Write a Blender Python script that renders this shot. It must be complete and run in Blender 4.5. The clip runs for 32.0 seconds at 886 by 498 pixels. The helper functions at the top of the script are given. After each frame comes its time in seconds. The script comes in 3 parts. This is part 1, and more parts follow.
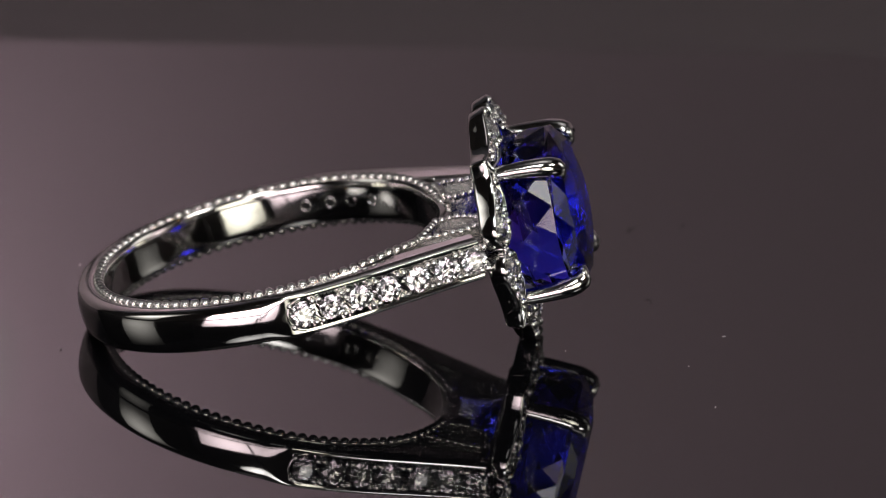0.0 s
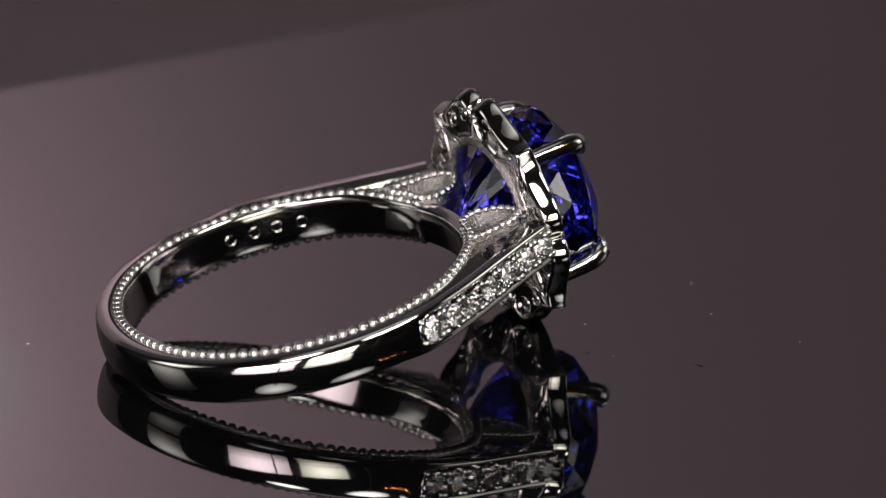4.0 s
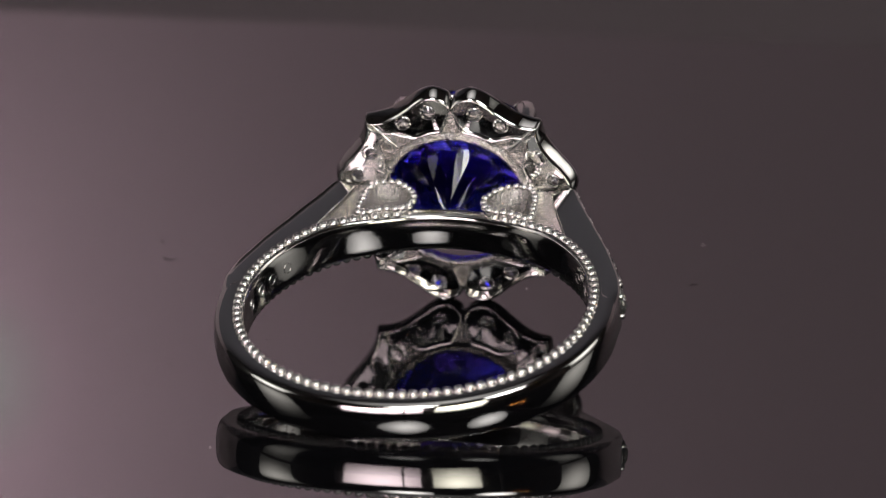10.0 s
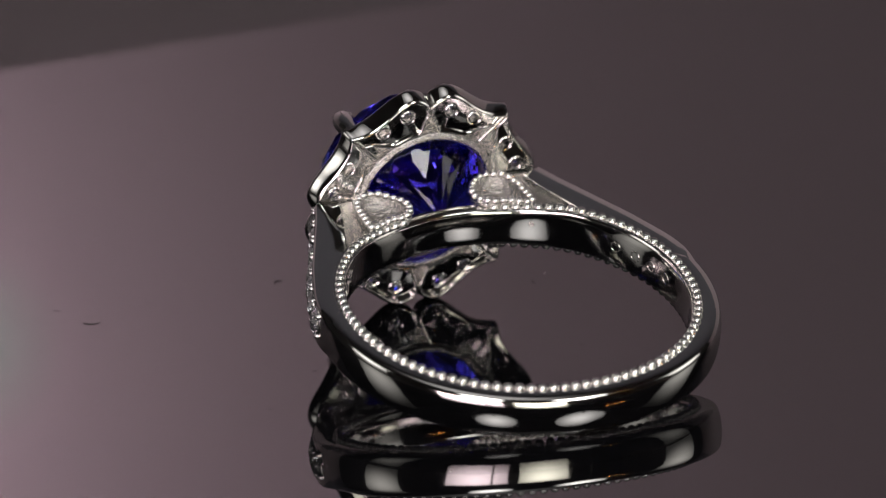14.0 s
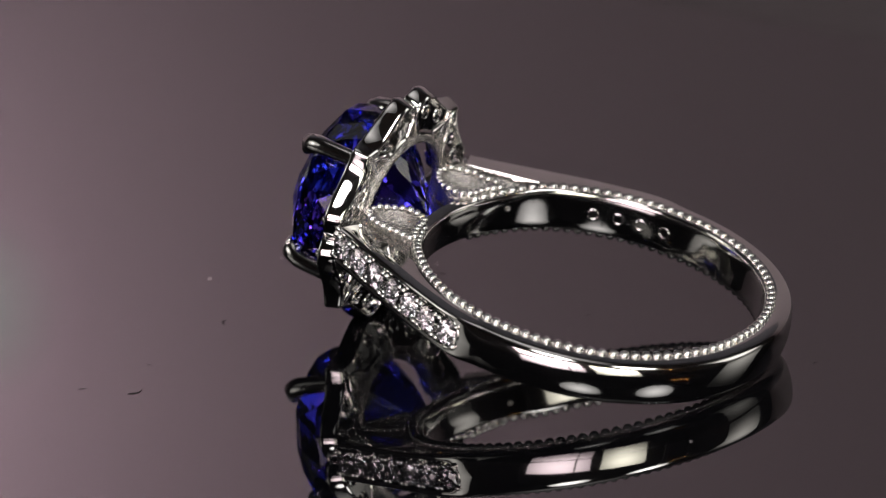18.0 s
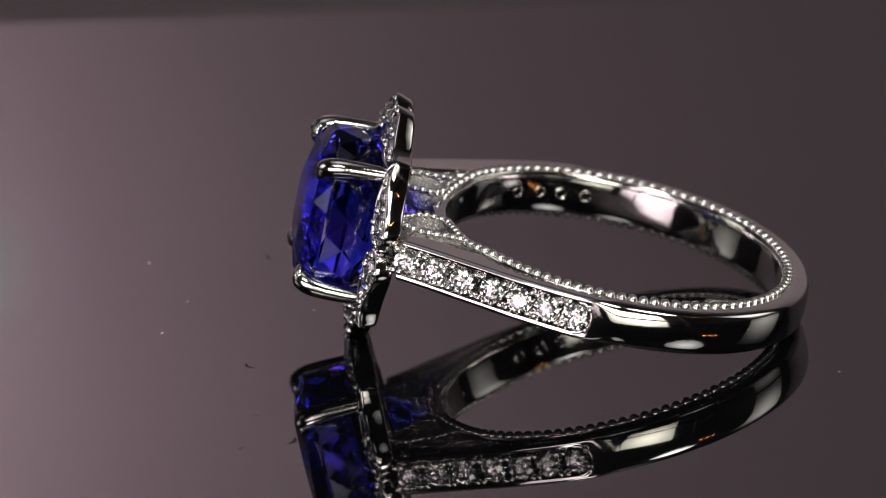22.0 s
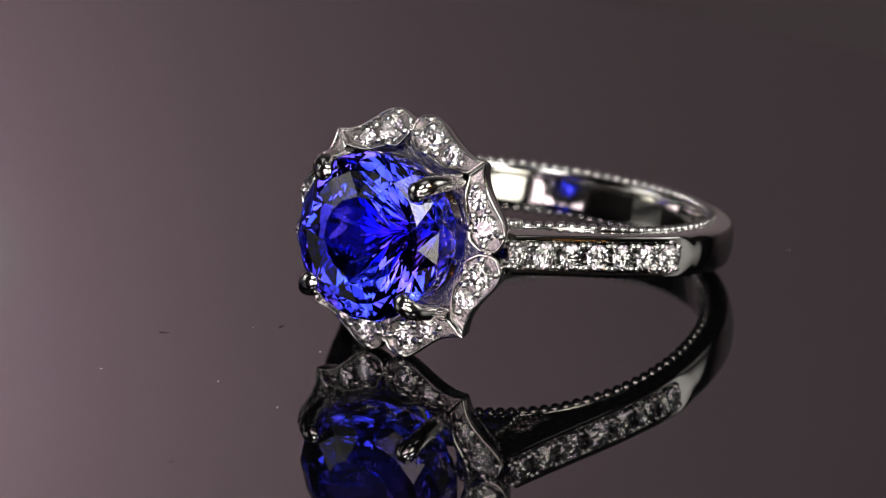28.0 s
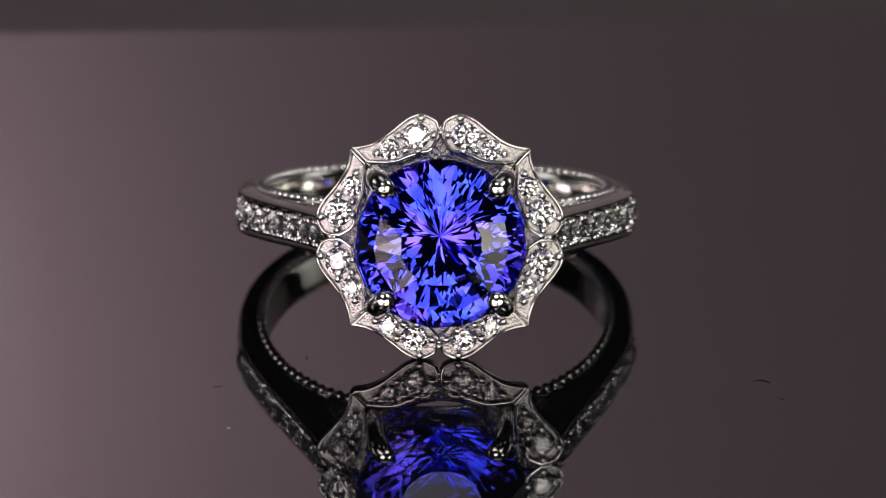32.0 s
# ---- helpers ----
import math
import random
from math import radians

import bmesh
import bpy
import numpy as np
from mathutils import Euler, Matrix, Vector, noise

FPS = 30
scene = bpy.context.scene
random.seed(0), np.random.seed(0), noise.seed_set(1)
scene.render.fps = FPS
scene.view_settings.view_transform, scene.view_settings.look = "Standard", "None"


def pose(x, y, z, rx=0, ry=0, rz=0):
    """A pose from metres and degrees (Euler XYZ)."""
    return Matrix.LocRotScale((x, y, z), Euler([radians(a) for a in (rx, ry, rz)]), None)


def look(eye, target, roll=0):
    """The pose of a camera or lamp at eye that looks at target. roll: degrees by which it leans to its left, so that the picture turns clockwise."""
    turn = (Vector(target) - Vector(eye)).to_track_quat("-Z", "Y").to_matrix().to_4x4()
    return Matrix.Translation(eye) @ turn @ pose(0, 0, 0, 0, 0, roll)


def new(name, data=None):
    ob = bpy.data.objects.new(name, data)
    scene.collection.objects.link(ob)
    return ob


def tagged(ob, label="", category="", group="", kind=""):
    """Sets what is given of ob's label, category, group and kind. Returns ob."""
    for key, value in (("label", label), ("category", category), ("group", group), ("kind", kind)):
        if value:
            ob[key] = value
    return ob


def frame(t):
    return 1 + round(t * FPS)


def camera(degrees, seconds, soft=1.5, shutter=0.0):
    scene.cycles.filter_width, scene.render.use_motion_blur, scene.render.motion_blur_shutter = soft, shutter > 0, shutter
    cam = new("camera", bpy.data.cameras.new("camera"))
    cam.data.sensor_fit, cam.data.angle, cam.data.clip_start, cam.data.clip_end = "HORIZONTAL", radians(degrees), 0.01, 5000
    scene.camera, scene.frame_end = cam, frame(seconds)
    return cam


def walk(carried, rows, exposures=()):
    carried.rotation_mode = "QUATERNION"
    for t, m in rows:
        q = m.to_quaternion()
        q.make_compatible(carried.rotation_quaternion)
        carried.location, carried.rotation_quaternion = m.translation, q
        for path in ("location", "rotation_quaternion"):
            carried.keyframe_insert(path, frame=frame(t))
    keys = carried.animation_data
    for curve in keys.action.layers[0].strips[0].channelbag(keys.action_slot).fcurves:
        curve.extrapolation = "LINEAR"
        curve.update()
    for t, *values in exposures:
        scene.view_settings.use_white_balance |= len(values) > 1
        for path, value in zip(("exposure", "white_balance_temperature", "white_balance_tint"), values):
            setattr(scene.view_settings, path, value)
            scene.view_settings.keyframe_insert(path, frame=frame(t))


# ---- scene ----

MM = 0.001
RATE, DRIFT = 8.6209, 0.00747   # degrees per second of the turntable, and its slight unevenness
SECONDS = 32.0

# ---- camera: a long macro lens on a stand ----
EYE, AIM, ROLL, FOV = (0.0, -0.671115, 0.239332), (0.0, 0.00131, 0.003738), -0.433, 3.5924
cam = camera(FOV, SECONDS, soft=1.0)
walk(cam, [(0.0, look(EYE, AIM, ROLL)), (SECONDS, look(EYE, AIM, ROLL))],
     [(0.0, 0.03), (4.0, 0.08), (8.0, 0.16), (12.0, 0.22), (18.0, 0.19), (23.0, 0.10), (27.0, 0.05), (32.0, 0.0)])
cam.data.dof.use_dof = True
cam.data.dof.focus_distance = 0.706
cam.data.dof.aperture_fstop = 60.0

# ---- world: a dim studio ----
world = bpy.data.worlds.new("studio")
scene.world = world
world.use_nodes = True
world.node_tree.nodes["Background"].inputs[0].default_value = (0.9, 0.8, 0.85, 1)
world.node_tree.nodes["Background"].inputs[1].default_value = 0.02


# ---- materials ----
def material(name, color, rough=0.5, metal=0.0, **more):
    m = bpy.data.materials.new(name)
    m.use_nodes = True
    b = m.node_tree.nodes["Principled BSDF"]
    b.inputs["Base Color"].default_value = (*color, 1)
    b.inputs["Roughness"].default_value = rough
    b.inputs["Metallic"].default_value = metal
    for key, value in more.items():
        b.inputs[key.replace("_", " ")].default_value = value
    return m


def add_bump(m, scale, strength, distance, detail=4.0, rough=None, kind="noise"):
    """Noise relief and, if asked, noise in the gloss, in object space."""
    nt = m.node_tree
    b = nt.nodes["Principled BSDF"]
    tc = nt.nodes.new("ShaderNodeTexCoord")
    n = nt.nodes.new("ShaderNodeTexNoise" if kind == "noise" else "ShaderNodeTexVoronoi")
    n.inputs["Scale"].default_value = scale
    if kind == "noise":
        n.inputs["Detail"].default_value = detail
    nt.links.new(tc.outputs["Object"], n.inputs["Vector"])
    bump = nt.nodes.new("ShaderNodeBump")
    bump.inputs["Strength"].default_value = strength
    bump.inputs["Distance"].default_value = distance
    out = n.outputs[0]
    nt.links.new(out, bump.inputs["Height"])
    nt.links.new(bump.outputs[0], b.inputs["Normal"])
    if rough:
        mr = nt.nodes.new("ShaderNodeMapRange")
        mr.inputs["To Min"].default_value, mr.inputs["To Max"].default_value = rough
        nt.links.new(out, mr.inputs["Value"])
        nt.links.new(mr.outputs[0], b.inputs["Roughness"])
    return m


def glowing(name, color, strength, reach=0.0, edge=0.3):
    """A glowing face; with reach (metres) the glow falls off from its centre to edge times as much."""
    m = bpy.data.materials.new(name)
    m.use_nodes = True
    nt = m.node_tree
    nt.nodes.clear()
    e, o = nt.nodes.new("ShaderNodeEmission"), nt.nodes.new("ShaderNodeOutputMaterial")
    e.inputs[0].default_value, e.inputs[1].default_value = (*color, 1), strength
    if reach:
        tc, ln, mr = nt.nodes.new("ShaderNodeTexCoord"), nt.nodes.new("ShaderNodeVectorMath"), nt.nodes.new("ShaderNodeMapRange")
        ln.operation = "LENGTH"
        mr.interpolation_type = "SMOOTHSTEP"
        mr.inputs["From Max"].default_value = reach
        mr.inputs["To Min"].default_value, mr.inputs["To Max"].default_value = strength, strength * edge
        nt.links.new(tc.outputs["Object"], ln.inputs[0])
        nt.links.new(ln.outputs["Value"], mr.inputs["Value"])
        nt.links.new(mr.outputs[0], e.inputs[1])
    nt.links.new(e.outputs[0], o.inputs[0])
    return m


GOLD = add_bump(material("white_gold", (0.80, 0.79, 0.77), 0.06, 1.0), 900, 0.06, 0.00004, 5, (0.03, 0.10))
GOLD_BEAD = add_bump(material("white_gold_beads", (0.80, 0.79, 0.77), 0.10, 1.0), 6000, 0.25, 0.00004, 3, (0.05, 0.13))
GOLD_CAST = add_bump(material("white_gold_cast", (0.54, 0.52, 0.50), 0.25, 1.0), 5200, 0.8, 0.0002, 5, (0.10, 0.27))
# same gold, with the recess's shade and pinkish reflection put into the colour
GOLD_SHADED_FLOOR = add_bump(material("white_gold_shaded_floor", (0.56, 0.535, 0.535), 0.25, 1.0), 9000, 0.6, 0.00008, 4, (0.16, 0.32))
GOLD_WORN = add_bump(material("white_gold_worn", (0.74, 0.73, 0.71), 0.15, 1.0), 700, 0.12, 0.00005, 6, (0.05, 0.11))
GOLD_SATIN = add_bump(material("white_gold_satin", (0.74, 0.72, 0.71), 0.2, 1.0), 2500, 0.25, 0.0001, 5, (0.12, 0.26))
BLUE = material("tanzanite", (0.085, 0.048, 0.96), 0.0, 0.0, IOR=1.70, Transmission_Weight=1.0)
# pleochroic: its colour drifts between blue and violet
nt = BLUE.node_tree
drift, mix, where = nt.nodes.new("ShaderNodeTexNoise"), nt.nodes.new("ShaderNodeValToRGB"), nt.nodes.new("ShaderNodeTexCoord")
drift.inputs["Scale"].default_value = 420.0
drift.inputs["Detail"].default_value = 1.0
mix.color_ramp.elements[0].position, mix.color_ramp.elements[1].position = 0.46, 0.68
mix.color_ramp.elements[0].color, mix.color_ramp.elements[1].color = (0.030, 0.050, 0.985, 1), (0.20, 0.078, 0.985, 1)
nt.links.new(where.outputs["Object"], drift.inputs["Vector"])
nt.links.new(drift.outputs[0], mix.inputs[0])
nt.links.new(mix.outputs[0], nt.nodes["Principled BSDF"].inputs["Base Color"])
DIAMOND = material("diamond", (0.98, 0.98, 1.0), 0.03, 0.0, IOR=2.42, Transmission_Weight=0.97)
TILE = add_bump(material("black_glass", (0.004, 0.004, 0.005), 0.015, 0.0, IOR=1.55), 60, 0.01, 0.0001, 2)
DUST_DARK = material("dust_dark", (0.02, 0.018, 0.017), 0.9)
DUST_LIGHT = material("dust_light", (0.6, 0.58, 0.55), 0.9)
CARD = add_bump(material("mauve_card", (0.414, 0.354, 0.381), 0.85), 120, 0.1, 0.001)
REFLECTOR = add_bump(material("grey_reflector", (0.145, 0.148, 0.172), 0.95), 400, 0.2, 0.001)
TABLE = add_bump(material("dark_laminate", (0.055, 0.05, 0.052), 0.22), 200, 0.05, 0.0003)
DARK = add_bump(material("dark_paint", (0.33, 0.32, 0.325), 0.8), 30, 0.1, 0.001)
BLACK = add_bump(material("black_plastic", (0.015, 0.015, 0.016), 0.45), 300, 0.1, 0.0003)
LAMP_WHITE = glowing("diffuser_white", (1.0, 0.97, 0.95), 11.8, 0.14, 0.25)
LAMP_WASH = glowing("diffuser_wash", (1.0, 0.80, 0.87), 17.5)
LAMP_PINK = glowing("diffuser_pink", (1.0, 0.81, 0.86), 6.6, 0.28, 0.34)
LAMP_YELLOW = glowing("diffuser_yellow", (1.0, 0.95, 0.80), 6.5, 0.20, 0.30)
LAMP_CREAM = glowing("diffuser_cream", (1.0, 0.96, 0.90), 1.6, 0.25, 0.06)
LAMP_TOP = glowing("diffuser_top", (1.0, 0.96, 0.95), 0.65, 0.45, 0.1)
LAMP_GLOBE = glowing("frosted_globe", (1.0, 0.97, 0.96), 0.95)
LAMP_ORANGE = glowing("warm_bulb", (1.0, 0.38, 0.08), 40.0)


# ---- mesh helpers, in millimetres ----
def mesh_of(name, bm, mat, smooth=True, scale=MM):
    bm.normal_update()
    for v in bm.verts:
        v.co *= scale
    for f in bm.faces:
        f.smooth = smooth
    if smooth:
        for e in bm.edges:
            if len(e.link_faces) == 2 and e.calc_face_angle() > 0.75:
                e.smooth = False
    me = bpy.data.meshes.new(name)
    bm.to_mesh(me)
    bm.free()
    me.materials.append(mat)
    return me


def part(name, bm, mat, parent=None, label="", smooth=True, scale=MM):
    data = bm if isinstance(bm, bpy.types.Mesh) else mesh_of(name, bm, mat, smooth, scale)
    ob = new(name, data)
    ob.parent = parent
    return tagged(ob, label)


def grid_mesh(rows, close_u=False, close_v=False, caps=False):
    """A sheet over rows of points; u runs along the rows' list, v along each row."""
    bm = bmesh.new()
    vs = [[bm.verts.new(p) for p in row] for row in rows]
    n, m = len(vs), len(vs[0])
    for i in range(n if close_u else n - 1):
        for j in range(m if close_v else m - 1):
            a, b = vs[i], vs[(i + 1) % n]
            bm.faces.new((a[j], b[j], b[(j + 1) % m], a[(j + 1) % m]))
    if caps:
        bm.faces.new(vs[0])
        bm.faces.new(list(reversed(vs[-1])))
    bmesh.ops.recalc_face_normals(bm, faces=bm.faces)
    return bm


def tube(path, radii, sides=12, caps=True):
    """A round bar along a path of points."""
    rows, pts = [], [Vector(p) for p in path]
    ref = Vector((0.31, 0.17, 0.93))
    for i, p in enumerate(pts):
        d = (pts[min(i + 1, len(pts) - 1)] - pts[max(i - 1, 0)]).normalized()
        u = d.cross(ref).normalized()
        w = d.cross(u)
        r = radii[i] if isinstance(radii, (list, tuple)) else radii
        rows.append([p + r * (math.cos(k * math.tau / sides) * u + math.sin(k * math.tau / sides) * w) for k in range(sides)])
    return grid_mesh(rows, close_v=True, caps=caps)


def ball(r, seg=10, rings=6, at=(0, 0, 0)):
    bm = bmesh.new()
    bmesh.ops.create_uvsphere(bm, u_segments=seg, v_segments=rings, radius=r, matrix=Matrix.Translation(at))
    return bm


def block(x0, x1, y0, y1, z0, z1, bevel=0.0, seg=2):
    bm = bmesh.new()
    bmesh.ops.create_cube(bm, size=1, matrix=Matrix.LocRotScale(((x0 + x1) / 2, (y0 + y1) / 2, (z0 + z1) / 2), None, (x1 - x0, y1 - y0, z1 - z0)))
    if bevel:
        bmesh.ops.bevel(bm, geom=bm.edges[:], offset=bevel, segments=seg, affect="EDGES", profile=0.5)
    return bm


def brilliant(r, table=0.56, crown=0.32, pav=0.86, girdle=0.03, star=0.78, low=0.22, mains=8):
    """A brilliant-cut stone of girdle radius r, its table towards -y, its girdle at y = 0."""
    bm = bmesh.new()
    n, step = mains, math.tau / mains
    pt = lambda rad, ang, h: bm.verts.new((r * rad * math.cos(ang), -r * h, r * rad * math.sin(ang)))
    half = math.cos(step / 2)
    T = [pt(table, i * step, crown + girdle) for i in range(n)]
    K = [pt(star, (i + 0.5) * step, girdle + crown * (1 - star * half) / (1 - table)) for i in range(n)]
    G = [pt(1, i * step / 2, girdle) for i in range(2 * n)]
    H = [pt(1, i * step / 2, -girdle) for i in range(2 * n)]
    L = [pt(low, (i + 0.5) * step, -girdle - pav * (1 - low * half)) for i in range(n)]
    C = pt(0, 0, -girdle - pav)
    bm.faces.new(T)
    for i in range(n):
        j = (i + 1) % n
        bm.faces.new((T[i], T[j], K[i]))
        bm.faces.new((T[i], K[i], G[2 * i], K[i - 1]))
        bm.faces.new((K[i], G[2 * i], G[2 * i + 1]))
        bm.faces.new((K[i], G[2 * i + 1], G[(2 * i + 2) % (2 * n)]))
        bm.faces.new((L[i], H[2 * i], H[2 * i + 1]))
        bm.faces.new((L[i], H[2 * i + 1], H[(2 * i + 2) % (2 * n)]))
        bm.faces.new((C, L[i], H[2 * i], L[i - 1]))
    for i in range(2 * n):
        bm.faces.new((G[i], H[i], H[(i + 1) % (2 * n)], G[(i + 1) % (2 * n)]))
    bmesh.ops.recalc_face_normals(bm, faces=bm.faces)
    return bm


# ---- the studio round the turntable ----
def box_wall(name, dims, mat, label):
    ob = part(name, block(*dims), mat, None, label, smooth=False, scale=1.0)
    return tagged(ob, kind="structure", category=name.split("_")[0])


box_wall("table", (-0.9, 0.9, -0.75, 0.62, -0.085, -0.045), TABLE, "glossy dark laminate table top under the turntable")
box_wall("backdrop", (-0.9, 0.9, 0.60, 0.62, -0.045, 0.42), CARD, "plain mauve grey card backdrop behind the table")
# unseen grey sheet, added so the ring's flanks mirror grey instead of black
box_wall("curtain", (-0.95, 0.95, 0.63, 0.65, -0.80, 1.55), REFLECTOR, "unseen grey sheet added behind the backdrop card for reflections")
box_wall("floor", (-2.0, 2.0, -2.0, 2.0, -0.82, -0.80), DARK, "dark studio floor in shade")
box_wall("wall_north", (-2.0, 2.0, 2.0, 2.1, -0.80, 1.7), DARK, "dark painted studio wall in shade")
box_wall("wall_south", (-2.0, 2.0, -2.1, -2.0, -0.80, 1.7), DARK, "dark painted studio wall in shade")
box_wall("wall_west", (-2.1, -2.0, -2.1, 2.1, -0.80, 1.7), DARK, "dark painted studio wall in shade")
box_wall("wall_east", (2.0, 2.1, -2.1, 2.1, -0.80, 1.7), DARK, "dark painted studio wall in shade")
box_wall("ceiling", (-2.1, 2.1, -2.1, 2.1, 1.7, 1.8), DARK, "dark painted studio ceiling in shade")


def panel_lamp(name, label, at, target, w, h, mat, round_face=False, rim=0.01, hung=False):
    """A lamp head: black shell, rim and glowing diffuser that faces its target (local -z)."""
    lamp = new(name)
    lamp.matrix_world = look(at, target)
    tagged(lamp, label, "lamp")
    back = lamp.matrix_world @ Vector((0, 0, 0.03))
    foot = -0.045 if abs(back.x) < 0.89 and -0.74 < back.y < 0.59 else -0.8
    inv = lamp.matrix_world.inverted()
    away = back - lamp.matrix_world.translation
    away = Vector((away.x, away.y, 0)).normalized() * 0.05
    path = [back, back + away, Vector((back.x + away.x, back.y + away.y, foot + 0.012)), Vector((back.x + away.x, back.y + away.y, foot))]
    if hung:
        path = [back, Vector((back.x, back.y, 1.66)), Vector((back.x, back.y, 1.69)), Vector((back.x, back.y, 1.70))]
    part("stand", tube([inv @ q for q in path], [0.006, 0.006, 0.006, 0.03], 10), BLACK, lamp, "thin black lamp stand", scale=1.0)
    if round_face:
        ring_pts = lambda r, z: [(r * math.cos(k * math.tau / 40), r * math.sin(k * math.tau / 40), z) for k in range(40)]
        bm = grid_mesh([ring_pts(w / 2 * q, z) for q, z in ((1.0, -0.002), (1.06, 0.0), (1.06, 0.02), (0.7, 0.07), (0.3, 0.09))], close_v=True)
        part("shell", bm, BLACK, lamp, "black lamp housing", scale=1.0)
        bm = grid_mesh([ring_pts(w / 2 * q, z) for q, z in ((0.02, -0.006), (0.5, -0.005), (0.85, -0.003), (1.0, 0.0))], close_v=True)
        part("diffuser", bm, mat, lamp, "glowing diffuser", scale=1.0)
    else:
        part("shell", block(-w / 2 - rim, w / 2 + rim, -h / 2 - rim, h / 2 + rim, 0.004, 0.05, 0.004), BLACK, lamp, "black lamp housing", scale=1.0)
        part("diffuser", block(-w / 2, w / 2, -h / 2, h / 2, -0.004, 0.004, 0.002), mat, lamp, "glowing diffuser", scale=1.0)
    return lamp


panel_lamp("round_lamp", "round white studio lamp on a stand before table", (-0.10, -0.50, 0.50), (0, 0, 0.01), 0.26, 0.26, LAMP_WHITE, True)
panel_lamp("round_lamp", "round white studio lamp on a stand before table", (0.36, -0.385, 0.50), (0, 0, 0.01), 0.26, 0.26, LAMP_WHITE, True)
panel_lamp("light_panel", "pink tinted light panel beside the camera", (-0.235, -0.62, 0.078), (0, 0, 0.02), 0.44, 0.205, LAMP_PINK)
panel_lamp("light_panel", "yellowish light panel beside the camera", (0.195, -0.62, 0.078), (0, 0, 0.02), 0.31, 0.205, LAMP_YELLOW)
panel_lamp("softbox", "tall softbox at the table's side", (-0.62, -0.06, 0.25), (0, 0, 0.05), 0.30, 0.5, LAMP_CREAM)
panel_lamp("softbox", "tall softbox at the table's side", (0.62, 0.10, 0.25), (0, 0, 0.05), 0.30, 0.5, LAMP_CREAM)
panel_lamp("backdrop_lamp", "small lamp that washes the mauve backdrop", (-0.079, 0.560, 0.222), (-0.077, 0.60, 0.222), 0.03, 0.06, LAMP_WASH)
panel_lamp("overhead_softbox", "wide dim softbox above the table", (0.0, -0.05, 1.05), (0, 0, 0), 0.7, 0.7, LAMP_TOP, hung=True)
panel_lamp("backdrop_lamp", "small lamp that washes the mauve backdrop", (-0.092, 0.512, 0.262), (-0.086, 0.60, 0.257), 0.04, 0.08, LAMP_WASH)

globe = new("globe_lamp")
globe.location = (-0.0468, 0.552, 0.196)
tagged(globe, "small frosted globe lamp on a thin stand by the backdrop", "lamp")
part("globe", ball(0.0065, 24, 16), LAMP_GLOBE, globe, "dimly glowing frosted globe", scale=1.0)
part("stand", tube([(-0.006, 0.0, -0.003), (-0.02, 0.0, -0.006), (-0.03, 0.0, -0.02), (-0.03, 0.0, -0.233), (-0.03, 0.0, -0.241)], [0.0015, 0.0015, 0.0015, 0.0015, 0.012], 10), BLACK, globe, "thin black stand", scale=1.0)

bar = new("lamp_bar")
bar.matrix_world = look((0.89, -0.58, 0.56), (0, 0, 0.01))
tagged(bar, "black lamp bar with three small warm bulbs", "lamp")
part("rail", block(-0.12, 0.12, -0.012, 0.012, 0.02, 0.045, 0.004), BLACK, bar, scale=1.0)
inv = bar.matrix_world.inverted()
part("stand", tube([inv @ Vector(q) for q in ((0.92, -0.60, 0.57), (0.95, -0.62, 0.55), (0.95, -0.62, -0.78), (0.95, -0.62, -0.80))], [0.006, 0.006, 0.006, 0.05], 10), BLACK, bar, scale=1.0)
for x in (-0.075, 0.0, 0.075):
    part("bulb", ball(0.009, 12, 8, (x, 0, 0.012)), LAMP_ORANGE, bar, "small glowing orange bulb", scale=1.0)

# ---- turntable: a square black glass plate that turns ----
SIDE = 97.0
plate = new("turntable_plate")
tagged(plate, "square polished black glass plate on turntable, dusty", "turntable")
glass = part("glass_top", block(-SIDE / 2, SIDE / 2, -SIDE / 2, SIDE / 2, -6, 0, 0.8, 3), TILE, plate, "mirror-like black glass square", smooth=False)
glass.matrix_basis = pose(-2.7 * MM, -0.2 * MM, 0, 0, 0, 2.0)
bm = bmesh.new()
bmesh.ops.create_cone(bm, cap_ends=True, segments=64, radius1=42, radius2=42, depth=38.5, matrix=Matrix.Translation((0, 0, -25.6)))
part("drum", bm, BLACK, plate, "black plastic turntable drum", smooth=False)

# ---- the ring; its head points to -y, the finger's axis is z ----
R_IN, R_OUT, HALF = 8.55, 10.12, 1.12
HEAD_BACK, HEAD_FRONT = 11.38, 12.75
ring = new("ring")
tagged(ring, "white gold halo ring with round blue gemstone and diamonds", "ring")

def squarish(a):
    """The band's back is a little fuller at its two corners, 135 degrees from the head."""
    return 1 + 0.016 * max(0.0, -math.sin(2 * abs(math.remainder(a, math.tau)))) ** 1.5


def rim_half(a, side):
    """Half the band's width towards one rim: under the head the upper rim is cut back for the stone, the lower one is fuller."""
    q = min(1, max(0, (math.cos(a) - 0.72) / 0.26))
    return HALF + (-0.36 if side > 0 else 0.12) * q * q * (3 - 2 * q)


